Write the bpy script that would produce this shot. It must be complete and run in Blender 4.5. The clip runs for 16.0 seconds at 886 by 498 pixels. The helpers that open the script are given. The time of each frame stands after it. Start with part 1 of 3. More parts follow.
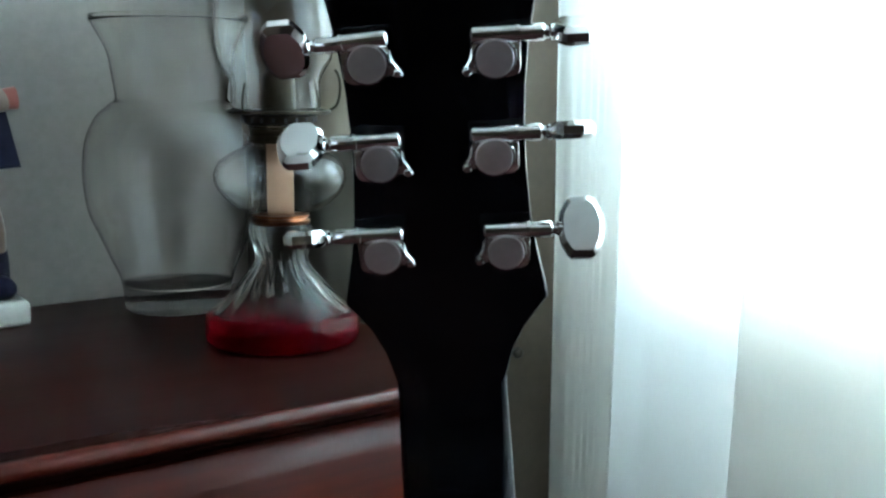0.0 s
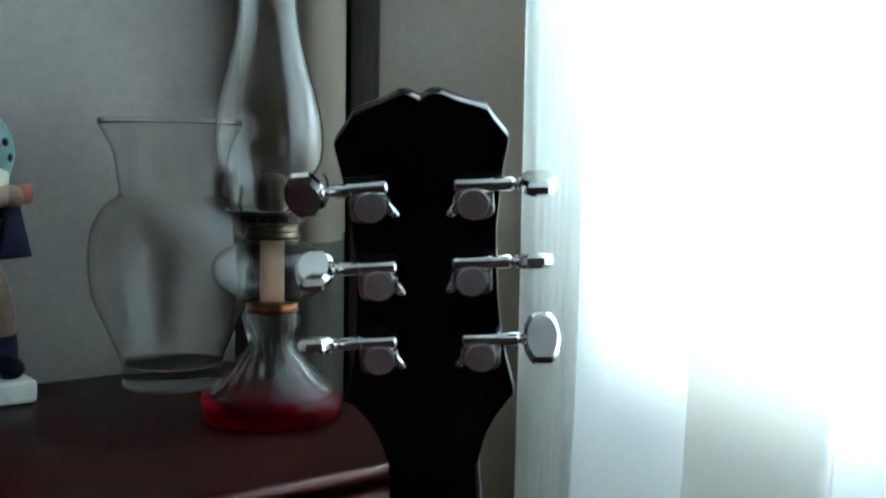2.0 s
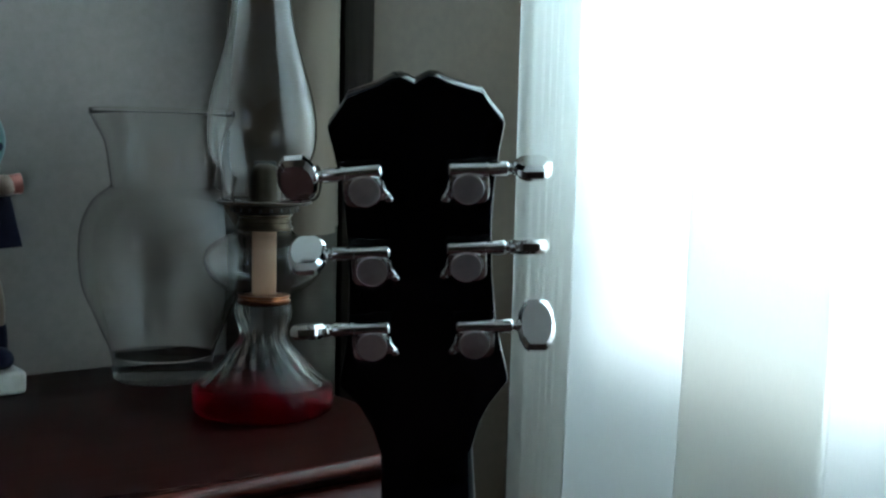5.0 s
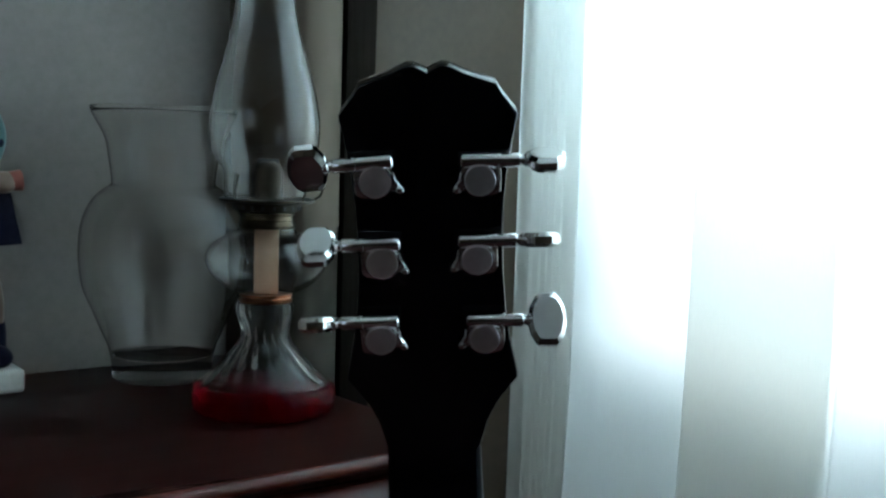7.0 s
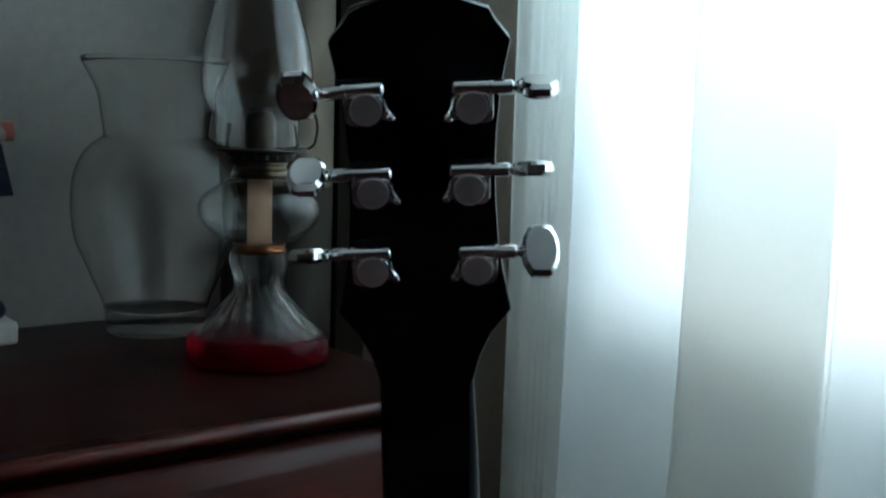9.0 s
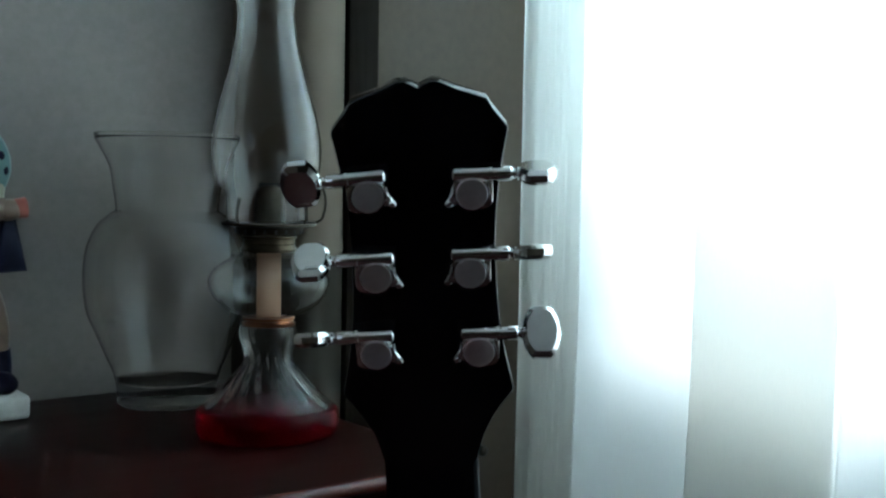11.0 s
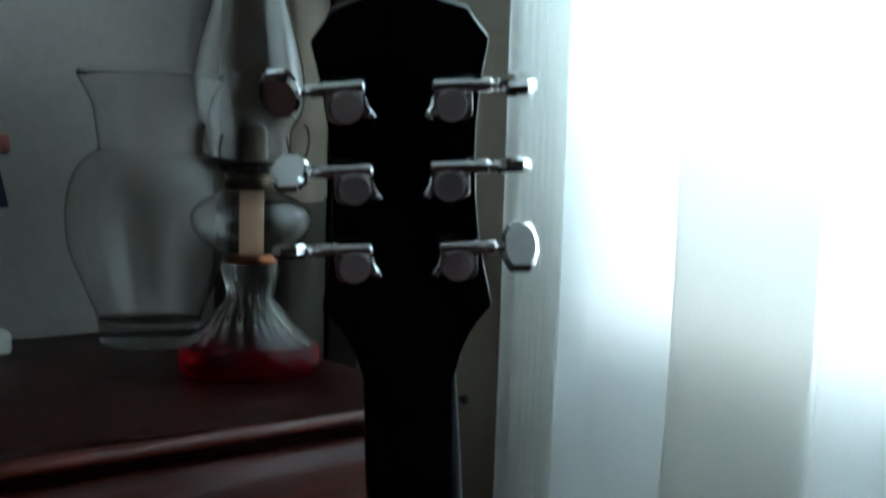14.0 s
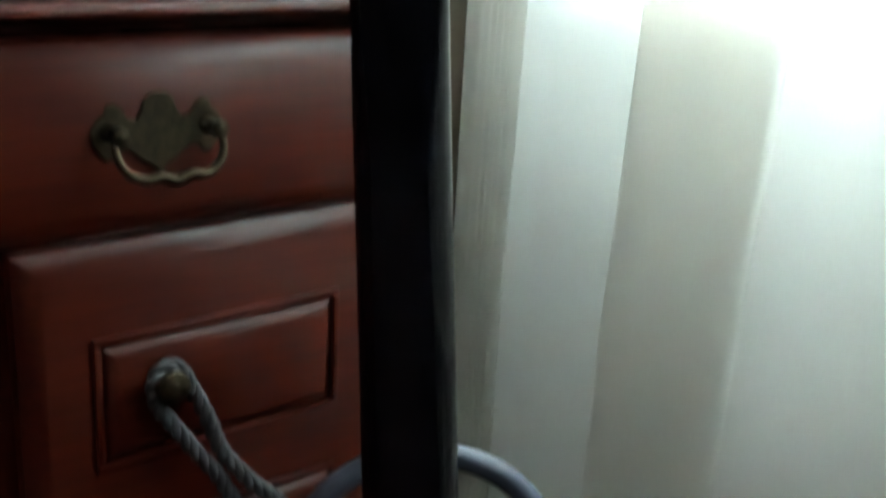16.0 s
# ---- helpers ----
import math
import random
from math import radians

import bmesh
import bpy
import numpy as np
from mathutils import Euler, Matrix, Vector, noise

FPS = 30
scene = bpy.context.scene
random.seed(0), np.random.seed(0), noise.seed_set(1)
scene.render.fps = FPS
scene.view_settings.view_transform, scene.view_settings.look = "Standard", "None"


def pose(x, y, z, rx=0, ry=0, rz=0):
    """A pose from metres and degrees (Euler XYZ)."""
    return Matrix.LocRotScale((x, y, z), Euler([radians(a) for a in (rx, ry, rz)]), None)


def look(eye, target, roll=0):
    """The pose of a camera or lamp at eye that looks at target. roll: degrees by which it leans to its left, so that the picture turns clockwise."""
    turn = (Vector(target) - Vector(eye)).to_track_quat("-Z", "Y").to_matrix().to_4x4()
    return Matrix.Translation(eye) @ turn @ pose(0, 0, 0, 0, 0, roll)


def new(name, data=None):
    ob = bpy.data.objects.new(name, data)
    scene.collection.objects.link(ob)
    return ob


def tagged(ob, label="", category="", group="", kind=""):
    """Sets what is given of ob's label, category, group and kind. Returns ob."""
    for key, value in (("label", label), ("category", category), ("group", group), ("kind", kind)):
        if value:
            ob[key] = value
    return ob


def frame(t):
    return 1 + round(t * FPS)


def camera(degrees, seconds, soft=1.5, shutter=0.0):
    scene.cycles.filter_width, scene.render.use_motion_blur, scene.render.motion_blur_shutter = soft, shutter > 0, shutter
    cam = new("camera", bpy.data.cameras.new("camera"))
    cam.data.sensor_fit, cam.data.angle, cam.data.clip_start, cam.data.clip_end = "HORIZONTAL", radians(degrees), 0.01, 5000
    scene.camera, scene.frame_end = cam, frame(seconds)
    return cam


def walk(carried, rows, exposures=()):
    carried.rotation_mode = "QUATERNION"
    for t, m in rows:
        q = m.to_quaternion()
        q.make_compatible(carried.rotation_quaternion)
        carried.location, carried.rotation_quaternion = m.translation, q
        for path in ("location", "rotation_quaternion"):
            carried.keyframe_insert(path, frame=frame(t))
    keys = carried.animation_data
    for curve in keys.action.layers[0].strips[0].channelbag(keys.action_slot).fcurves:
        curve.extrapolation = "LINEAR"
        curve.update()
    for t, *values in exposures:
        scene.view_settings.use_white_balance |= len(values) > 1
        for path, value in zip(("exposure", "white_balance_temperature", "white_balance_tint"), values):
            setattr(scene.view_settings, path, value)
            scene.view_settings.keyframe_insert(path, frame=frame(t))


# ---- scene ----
# ---- camera ----
cam = camera(43.8, 16.0, soft=2.4, shutter=0.5)
PATH = [
    (0, look((-0.2339, -0.3355, 1.0224), (0.9246, 1.2650, 0.7121), 0.16)),
    (0.5, look((-0.2637, -0.3725, 1.0041), (0.9147, 1.2278, 0.7796), 1.26)),
    (1, look((-0.2835, -0.3839, 1.0261), (0.8847, 1.2259, 0.8168), 0.07)),
    (1.5, look((-0.2903, -0.3951, 1.0400), (0.8871, 1.2097, 0.8446), 0.67)),
    (2, look((-0.2962, -0.4033, 1.0559), (0.9225, 1.1708, 0.8639), 0.96)),
    (2.5, look((-0.2952, -0.4023, 1.0579), (0.9353, 1.1626, 0.8658), 1.55)),
    (3, look((-0.2922, -0.4043, 1.0559), (0.9408, 1.1609, 0.8827), 1.75)),
    (3.5, look((-0.2882, -0.4033, 1.0559), (0.9468, 1.1600, 0.8797), 1.65)),
    (4, look((-0.2922, -0.4023, 1.0529), (0.9137, 1.1829, 0.8711), 1.16)),
    (4.5, look((-0.2943, -0.4002, 1.0490), (0.9126, 1.1849, 0.8731), 1.16)),
    (4.7, look((-0.2943, -0.4002, 1.0490), (0.9299, 1.1698, 0.8562), 1.16)),
    (6.8, look((-0.2964, -0.3912, 1.0411), (0.9430, 1.1678, 0.8573), 1.75)),
    (7, look((-0.2964, -0.3912, 1.0411), (0.9408, 1.1703, 0.8638), 1.75)),
    (7.5, look((-0.2954, -0.3921, 1.0401), (0.9484, 1.1639, 0.8617), 1.75)),
    (8, look((-0.2953, -0.3991, 1.0340), (0.9550, 1.1488, 0.8326), 2.25)),
    (8.5, look((-0.2935, -0.3909, 1.0221), (0.9602, 1.1489, 0.7825), 1.95)),
    (9, look((-0.2915, -0.3899, 1.0221), (0.9471, 1.1637, 0.7937), 1.65)),
    (9.5, look((-0.2894, -0.3960, 1.0280), (0.9511, 1.1618, 0.8427), 1.55)),
    (10, look((-0.2913, -0.3990, 1.0340), (0.9320, 1.1759, 0.8820), 1.06)),
    (10.2, look((-0.2913, -0.3990, 1.0340), (0.9358, 1.1747, 0.9010), 1.06)),
    (12.3, look((-0.2953, -0.4001, 1.0350), (0.9190, 1.1851, 0.9219), 1.06)),
    (12.5, look((-0.2953, -0.4001, 1.0350), (0.9192, 1.1856, 0.9321), 1.06)),
    (13, look((-0.2954, -0.3981, 1.0330), (0.9280, 1.1805, 0.9250), 1.46)),
    (13.5, look((-0.2943, -0.4030, 1.0319), (0.9292, 1.1756, 0.9279), 1.26)),
    (14, look((-0.2904, -0.4037, 1.0089), (0.9494, 1.1553, 0.8296), 1.65)),
    (14.5, look((-0.2902, -0.3914, 0.9827), (0.9602, 1.1448, 0.7058), 2.18)),
    (15, look((-0.2899, -0.4016, 0.9479), (0.9742, 1.1083, 0.5981), 1.67)),
    (15.4, look((-0.2871, -0.4008, 0.9465), (0.9819, 1.0734, 0.4815), 2.16)),
    (15.8, look((-0.2940, -0.3940, 0.8998), (0.9711, 1.0649, 0.3790), 2.35)),
    (16, look((-0.3011, -0.3960, 0.8761), (0.9679, 1.0349, 0.2909), 2.91)),
]

EXPOSURES = [
    (0.0, 1.60, 6000, 8), (1.0, 1.78, 6000, 8), (1.5, 1.73, 6000, 8), (2.0, 1.14, 6000, 8), (2.5, 0.88, 6000, 8), (3.0, 0.68, 6000, 8), (3.5, 0.53, 5950, 8), (4.5, 0.53, 5950, 8),
    (7.0, 0.43, 5900, 8), (8.5, 0.15, 5850, 8), (9.0, 0.12, 5850, 8), (10.0, 0.37, 5900, 8), (12.5, 0.49, 5950, 8), (14.0, 0.33, 5900, 8), (14.5, 0.38, 6000, 8), (15.0, 0.66, 6150, 7),
    (15.5, 1.10, 6350, 6), (16.0, 1.75, 6900, 8),
]
walk(cam, PATH, EXPOSURES)

# ---- light ----
world = bpy.data.worlds.new("overcast_sky")
scene.world = world
world.use_nodes = True
wn = world.node_tree.nodes
sky = wn.new("ShaderNodeTexSky")
sky.sky_type, sky.sun_disc = "NISHITA", False
sky.sun_elevation, sky.sun_rotation = radians(46), radians(81)
wn["Background"].inputs["Strength"].default_value = 0.12
world.node_tree.links.new(sky.outputs[0], wn["Background"].inputs["Color"])

sun_data = bpy.data.lights.new("overcast_sun", "SUN")
sun_data.energy, sun_data.angle, sun_data.color = 5.0, radians(15), (0.86, 0.97, 1.0)
sun = new("overcast_sun", sun_data)
sun.matrix_world = look((8, 1.2, 8.38), (0, 0, 0))


def window_light(name, place, target, width, height, watts, colour):
    """Sky light that enters through one window's opening."""
    data = bpy.data.lights.new(name, "AREA")
    data.shape, data.size, data.size_y = "RECTANGLE", width, height
    data.energy, data.color = watts, colour
    lamp = new(name, data)
    lamp.matrix_world = look(place, target)
    return lamp


window_light("sky_light_side", (0.875, -0.22, 1.555), (-1, -0.22, 1.555), 1.44, 1.02, 13, (0.57, 0.885, 1.0))
window_light("sky_light_rear", (-2.53, -1.10, 1.535), (0, -1.10, 1.535), 1.16, 1.06, 1.3, (1.0, 0.95, 0.86))


# ---- materials ----
def mat(name):
    m = bpy.data.materials.new(name)
    m.use_nodes = True
    return m, m.node_tree.nodes, m.node_tree.links, m.node_tree.nodes["Principled BSDF"]


def surface(name, colours, rough=0.5, metal=0.0, scale=40.0, detail=5.0, bump=0.0, stretch=(1, 1, 1), rough_spread=0.1,
            coat=0.0, second=0.35, spec=0.5, depth=0.002):
    """A mottled surface: two colours mixed by grain and by broad blotches, with uneven gloss and a fine relief."""
    m, n, link, b = mat(name)
    co = n.new("ShaderNodeTexCoord")
    mp = n.new("ShaderNodeMapping")
    mp.inputs["Scale"].default_value = stretch
    link.new(co.outputs["Object"], mp.inputs["Vector"])
    fine, broad = n.new("ShaderNodeTexNoise"), n.new("ShaderNodeTexNoise")
    for tex, s in ((fine, scale), (broad, scale * 0.12)):
        tex.inputs["Scale"].default_value, tex.inputs["Detail"].default_value = s, detail
        link.new(mp.outputs[0], tex.inputs["Vector"])
    mix = n.new("ShaderNodeMix")
    mix.data_type = "FLOAT"
    mix.inputs["Factor"].default_value = second
    link.new(fine.outputs["Fac"], mix.inputs["A"])
    link.new(broad.outputs["Fac"], mix.inputs["B"])
    ramp = n.new("ShaderNodeValToRGB")
    ramp.color_ramp.elements[0].position, ramp.color_ramp.elements[1].position = 0.3, 0.7
    ramp.color_ramp.elements[0].color, ramp.color_ramp.elements[1].color = (*colours[0], 1), (*colours[1], 1)
    link.new(mix.outputs["Result"], ramp.inputs["Fac"])
    link.new(ramp.outputs["Color"], b.inputs["Base Color"])
    span = n.new("ShaderNodeMapRange")
    span.inputs["To Min"].default_value, span.inputs["To Max"].default_value = max(0.02, rough - rough_spread), rough + rough_spread
    link.new(broad.outputs["Fac"], span.inputs["Value"])
    link.new(span.outputs[0], b.inputs["Roughness"])
    b.inputs["Metallic"].default_value = metal
    b.inputs["Specular IOR Level"].default_value = spec
    b.inputs["Coat Weight"].default_value, b.inputs["Coat Roughness"].default_value = coat, 0.12
    if bump:
        bp = n.new("ShaderNodeBump")
        bp.inputs["Strength"].default_value, bp.inputs["Distance"].default_value = bump, depth
        link.new(mix.outputs["Result"], bp.inputs["Height"])
        link.new(bp.outputs["Normal"], b.inputs["Normal"])
    return m


def glass(name, colour=(1, 1, 1), rough=0.01, ior=1.45, waves=0.0, clear=1.0):
    m, n, link, b = mat(name)
    b.inputs["Base Color"].default_value = (*colour, 1)
    b.inputs["Transmission Weight"].default_value = clear
    b.inputs["Roughness"].default_value, b.inputs["IOR"].default_value = rough, ior
    if waves:
        tex, bp = n.new("ShaderNodeTexNoise"), n.new("ShaderNodeBump")
        tex.inputs["Scale"].default_value = 30
        bp.inputs["Strength"].default_value, bp.inputs["Distance"].default_value = waves, 0.003
        link.new(tex.outputs["Fac"], bp.inputs["Height"])
        link.new(bp.outputs["Normal"], b.inputs["Normal"])
    return m


def cloth(name, colour, through_colour, clear, weave=900.0, lit=0.5):
    """Thin cloth: part of the light passes between the threads, part is scattered on both sides."""
    m, n, link, b = mat(name)
    n.remove(b)
    out = n["Material Output"]
    co, tex = n.new("ShaderNodeTexCoord"), n.new("ShaderNodeTexNoise")
    tex.inputs["Scale"].default_value, tex.inputs["Detail"].default_value = weave, 2
    mp = n.new("ShaderNodeMapping")
    mp.inputs["Scale"].default_value = (1, 1, 0.08)
    link.new(co.outputs["Object"], mp.inputs["Vector"])
    link.new(mp.outputs[0], tex.inputs["Vector"])
    front, back, gap = n.new("ShaderNodeBsdfDiffuse"), n.new("ShaderNodeBsdfTranslucent"), n.new("ShaderNodeBsdfTransparent")
    front.inputs["Color"].default_value, back.inputs["Color"].default_value = (*colour, 1), (*through_colour, 1)
    both, all_three = n.new("ShaderNodeMixShader"), n.new("ShaderNodeMixShader")
    both.inputs["Fac"].default_value = lit
    link.new(front.outputs[0], both.inputs[1])
    link.new(back.outputs[0], both.inputs[2])
    span = n.new("ShaderNodeMapRange")
    span.inputs["To Min"].default_value, span.inputs["To Max"].default_value = max(0.0, clear - 0.03), clear + 0.03
    link.new(tex.outputs["Fac"], span.inputs["Value"])
    link.new(span.outputs[0], all_three.inputs["Fac"])
    link.new(both.outputs[0], all_three.inputs[1])
    link.new(gap.outputs[0], all_three.inputs[2])
    link.new(all_three.outputs[0], out.inputs["Surface"])
    return m


def glow(name, colour, strength):
    m, n, link, b = mat(name)
    b.inputs["Base Color"].default_value = (0, 0, 0, 1)
    b.inputs["Emission Color"].default_value, b.inputs["Emission Strength"].default_value = (*colour, 1), strength
    return m


PLASTER = surface("wall_paint", ((0.178, 0.155, 0.137), (0.216, 0.189, 0.168)), 0.8, scale=120, bump=0.15, depth=0.001)
CEILING_PAINT = surface("ceiling_paint", ((0.70, 0.69, 0.67), (0.78, 0.77, 0.75)), 0.85, scale=90, bump=0.2, depth=0.001)
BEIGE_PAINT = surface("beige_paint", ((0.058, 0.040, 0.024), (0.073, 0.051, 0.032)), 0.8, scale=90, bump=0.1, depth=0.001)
PALE_PAINT = surface("pale_paint", ((0.60, 0.61, 0.60), (0.67, 0.68, 0.67)), 0.7, scale=90, bump=0.1, depth=0.001)
# invented dark wood for the unseen west wall, lowers the room's bounced light
UNSEEN_DARK_WALL = surface("unseen_dark_wall", ((0.09, 0.06, 0.04), (0.16, 0.11, 0.07)), 0.5, scale=18, bump=0.15, stretch=(6, 6, 0.4))
# near-black colour in place of the shade inside the gap
GAP_SHADE = surface("gap_shade", ((0.008, 0.0062, 0.0048), (0.016, 0.0125, 0.0095)), 0.85, scale=30, bump=0.2, stretch=(8, 8, 0.4), spec=0.02)
CARPET = surface("carpet", ((0.030, 0.009, 0.008), (0.056, 0.016, 0.014)), 0.95, scale=500, bump=0.8, depth=0.004)
MAHOGANY = surface("mahogany", ((0.026, 0.0029, 0.0015), (0.058, 0.0068, 0.0027)), 0.34, scale=26, detail=9, bump=0.12,
                   stretch=(0.5, 6, 6), rough_spread=0.08, coat=0.05, spec=0.2, second=0.3, depth=0.0006)
# darker copy of the mahogany, for the top and the shade under its edge
MAHOGANY_TOP_SHADE = surface("mahogany_top_shade", ((0.0070, 0.0013, 0.0010), (0.0152, 0.0030, 0.0022)), 0.3, scale=22, detail=9, bump=0.12,
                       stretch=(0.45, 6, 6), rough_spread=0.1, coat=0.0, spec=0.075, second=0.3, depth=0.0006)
AGED_BRASS = surface("aged_brass", ((0.018, 0.0135, 0.009), (0.050, 0.038, 0.024)), 0.48, metal=1.0, scale=160, bump=0.3, depth=0.0006)
BRASS = surface("burner_brass", ((0.036, 0.027, 0.017), (0.095, 0.072, 0.046)), 0.34, metal=1.0, scale=120, bump=0.1, depth=0.0004)
DARK_BRASS = surface("tarnished_brass", ((0.022, 0.017, 0.011), (0.055, 0.042, 0.028)), 0.52, metal=0.7, scale=140, bump=0.2, depth=0.0004)
CHROME = surface("chrome", ((0.74, 0.73, 0.72), (0.82, 0.81, 0.80)), 0.12, metal=1.0, scale=200, rough_spread=0.05)
SATIN_NICKEL = surface("satin_nickel", ((0.62, 0.58, 0.59), (0.72, 0.68, 0.69)), 0.42, metal=1.0, scale=300, rough_spread=0.06)
BLACK_LACQUER = surface("black_lacquer", ((0.001, 0.001, 0.0014), (0.002, 0.002, 0.003)), 0.14, scale=60, rough_spread=0.04, coat=0.0, spec=0.22)
EBONY = surface("ebony", ((0.02, 0.014, 0.010), (0.04, 0.03, 0.02)), 0.5, scale=60, stretch=(6, 6, 0.4), bump=0.1)
COPPER = surface("copper_ring", ((0.15, 0.055, 0.025), (0.27, 0.11, 0.05)), 0.35, metal=1.0, scale=140)
STEEL = surface("string_steel", ((0.5, 0.5, 0.5), (0.62, 0.62, 0.62)), 0.3, metal=1.0, scale=300)
CLEAR_GLASS = glass("clear_glass", (0.985, 0.98, 0.965), 0.0, 1.31, 0.006)
VASE_GLASS = glass("vase_glass", (0.975, 0.97, 0.955), 0.0, 1.21, 0.010)
PRESSED_GLASS = glass("pressed_glass", (0.97, 0.955, 0.93), 0.02, 1.23, 0.03)
BASE_GLASS = glass("thick_glass", (0.52, 0.52, 0.515), 0.10, 1.08, 0.02)
RED_GLASS = glass("red_oil", (0.21, 0.0025, 0.008), 0.16, 1.16, 0.05, 0.87)
PANE_GLASS = glass("window_glass", (0.98, 1.0, 1.0), 0.0, 1.45)
WICK = surface("cotton_wick", ((0.50, 0.31, 0.20), (0.62, 0.41, 0.28)), 0.9, scale=900, bump=0.6, stretch=(1, 1, 0.3))
SHEER = cloth("sheer_voile", (0.90, 0.885, 0.84), (0.92, 0.905, 0.868), 0.14, lit=0.6)
DRAPE = cloth("beige_drape", (0.138, 0.113, 0.088), (0.138, 0.113, 0.088), 0.0, 700, 0.06)
# darkened so that the sheet below the drape reads as shaded wall
SHADE_CLOTH = cloth("shade_cloth", (0.046, 0.040, 0.033), (0.046, 0.040, 0.033), 0.0, 700, 0.02)
CORD = surface("grey_cord", ((0.015, 0.0145, 0.0165), (0.034, 0.032, 0.036)), 0.8, scale=500, bump=0.8, depth=0.001)
PADDED = surface("blue_grey_padding", ((0.028, 0.034, 0.055), (0.05, 0.06, 0.09)), 0.5, scale=120, bump=0.2, depth=0.001)
RUBBER = surface("black_rubber", ((0.012, 0.012, 0.013), (0.03, 0.03, 0.032)), 0.6, scale=150, bump=0.2)
WHITE_FRAME = surface("window_paint", ((0.72, 0.72, 0.70), (0.80, 0.80, 0.78)), 0.45, scale=60, bump=0.08, depth=0.0008)
GROUND = surface("outdoor_ground", ((0.22, 0.24, 0.18), (0.34, 0.34, 0.28)), 0.9, scale=3)
SKY_GLOW = glow("overcast_glow", (0.64, 0.88, 1.0), 8.0)


def porcelain(name, colour):
    return surface(name, (tuple(c * 0.42 for c in colour), tuple(c * 0.6 for c in colour)), 0.35, scale=140, second=0.5, coat=0.1, spec=0.3, bump=0.05, depth=0.0008)


P_WHITE = porcelain("porcelain_white", (0.72, 0.70, 0.64))
P_HAIR = porcelain("porcelain_straw", (0.62, 0.55, 0.40))
P_TEAL = porcelain("porcelain_teal", (0.17, 0.31, 0.30))
P_NAVY = surface("porcelain_navy", ((0.004, 0.004, 0.012), (0.008, 0.008, 0.022)), 0.55, scale=140, spec=0.12)
P_TAN = porcelain("porcelain_tan", (0.33, 0.225, 0.165))
P_RED = porcelain("porcelain_red", (0.52, 0.16, 0.12))
P_YELLOW = porcelain("porcelain_yellow", (0.66, 0.58, 0.28))


# ---- building helpers ----
def finish(name, bm, material, angle=40):
    me = bpy.data.meshes.new(name)
    bmesh.ops.recalc_face_normals(bm, faces=bm.faces)
    bm.to_mesh(me)
    bm.free()
    for m in (material if isinstance(material, (list, tuple)) else (material,)):
        me.materials.append(m)
    me.polygons.foreach_set("use_smooth", [True] * len(me.polygons))
    me.set_sharp_from_angle(angle=radians(angle))
    return me


def part(name, bm, material, parent, label="", m=None, angle=40):
    ob = new(name, finish(name, bm, material, angle))
    ob.parent = parent
    if m is not None:
        ob.matrix_basis = m
    if label:
        tagged(ob, label)
    return ob


def thing(name, label, category, m=None, group="", kind=""):
    ob = new(name)
    ob.empty_display_size = 0.05
    if m is not None:
        ob.matrix_basis = m
    return tagged(ob, label, category, group, kind)


def solid(name, bm, material, label, category="", kind="", group="", m=None, angle=40):
    ob = new(name, finish(name, bm, material, angle))
    if m is not None:
        ob.matrix_basis = m
    return tagged(ob, label, category, group, kind)


def box(x0, x1, y0, y1, z0, z1, bevel=0.0, segments=2):
    bm = bmesh.new()
    bmesh.ops.create_cube(bm, size=1)
    bmesh.ops.scale(bm, vec=(x1 - x0, y1 - y0, z1 - z0), verts=bm.verts)
    bmesh.ops.translate(bm, vec=((x0 + x1) / 2, (y0 + y1) / 2, (z0 + z1) / 2), verts=bm.verts)
    if bevel:
        bmesh.ops.bevel(bm, geom=list(bm.edges), offset=bevel, segments=segments, profile=0.5, affect="EDGES")
    return bm


def smooth_line(points, steps=8):
    """A Catmull-Rom line through the points."""
    p = [Vector(q) for q in points]
    p = [p[0] * 2 - p[1]] + p + [p[-1] * 2 - p[-2]]
    out = []
    for a, b, c, d in zip(p, p[1:], p[2:], p[3:]):
        for k in range(steps):
            t = k / steps
            out.append(0.5 * ((2 * b) + (c - a) * t + (2 * a - 5 * b + 4 * c - d) * t * t + (3 * b - a - 3 * c + d) * t ** 3))
    return out + [p[-2]]


def revolve(profile, segments=64, shape=None, steps=0, closed=False):
    """Turns a profile of (radius, height) about z. shape(angle, radius, height) gives another radius, for flutes and ripples."""
    line = [(q.x, q.y) for q in smooth_line([(r, z, 0) for r, z in profile], steps)] if steps else list(profile)
    bm, rings = bmesh.new(), []
    for r, z in line:
        ring = []
        for k in range(segments):
            a = 2 * math.pi * k / segments
            rr = shape(a, max(r, 0.0), z) if shape else max(r, 0.0)
            ring.append(bm.verts.new((rr * math.cos(a), rr * math.sin(a), z)))
        rings.append(ring)
    pairs = list(zip(rings, rings[1:])) + ([(rings[-1], rings[0])] if closed else [])
    for lo, hi in pairs:
        for k in range(segments):
            j = (k + 1) % segments
            bm.faces.new((lo[k], lo[j], hi[j], hi[k]))
    if not closed:
        for ring, r in ((rings[0], line[0][0]), (rings[-1], line[-1][0])):
            if r > 1e-5:
                bm.faces.new(ring)
    bmesh.ops.remove_doubles(bm, verts=bm.verts, dist=1e-6)
    return bm


def shell(profile, thick, segments=64, shape=None, steps=6):
    """A turned vessel with a wall of that thickness, open at both ends."""
    outer = [(q.x, q.y) for q in smooth_line([(r, z, 0) for r, z in profile], steps)]
    inner = [(max(r - thick, 0.0004), z) for r, z in outer]
    return revolve(outer + inner[::-1], segments, shape, closed=True)


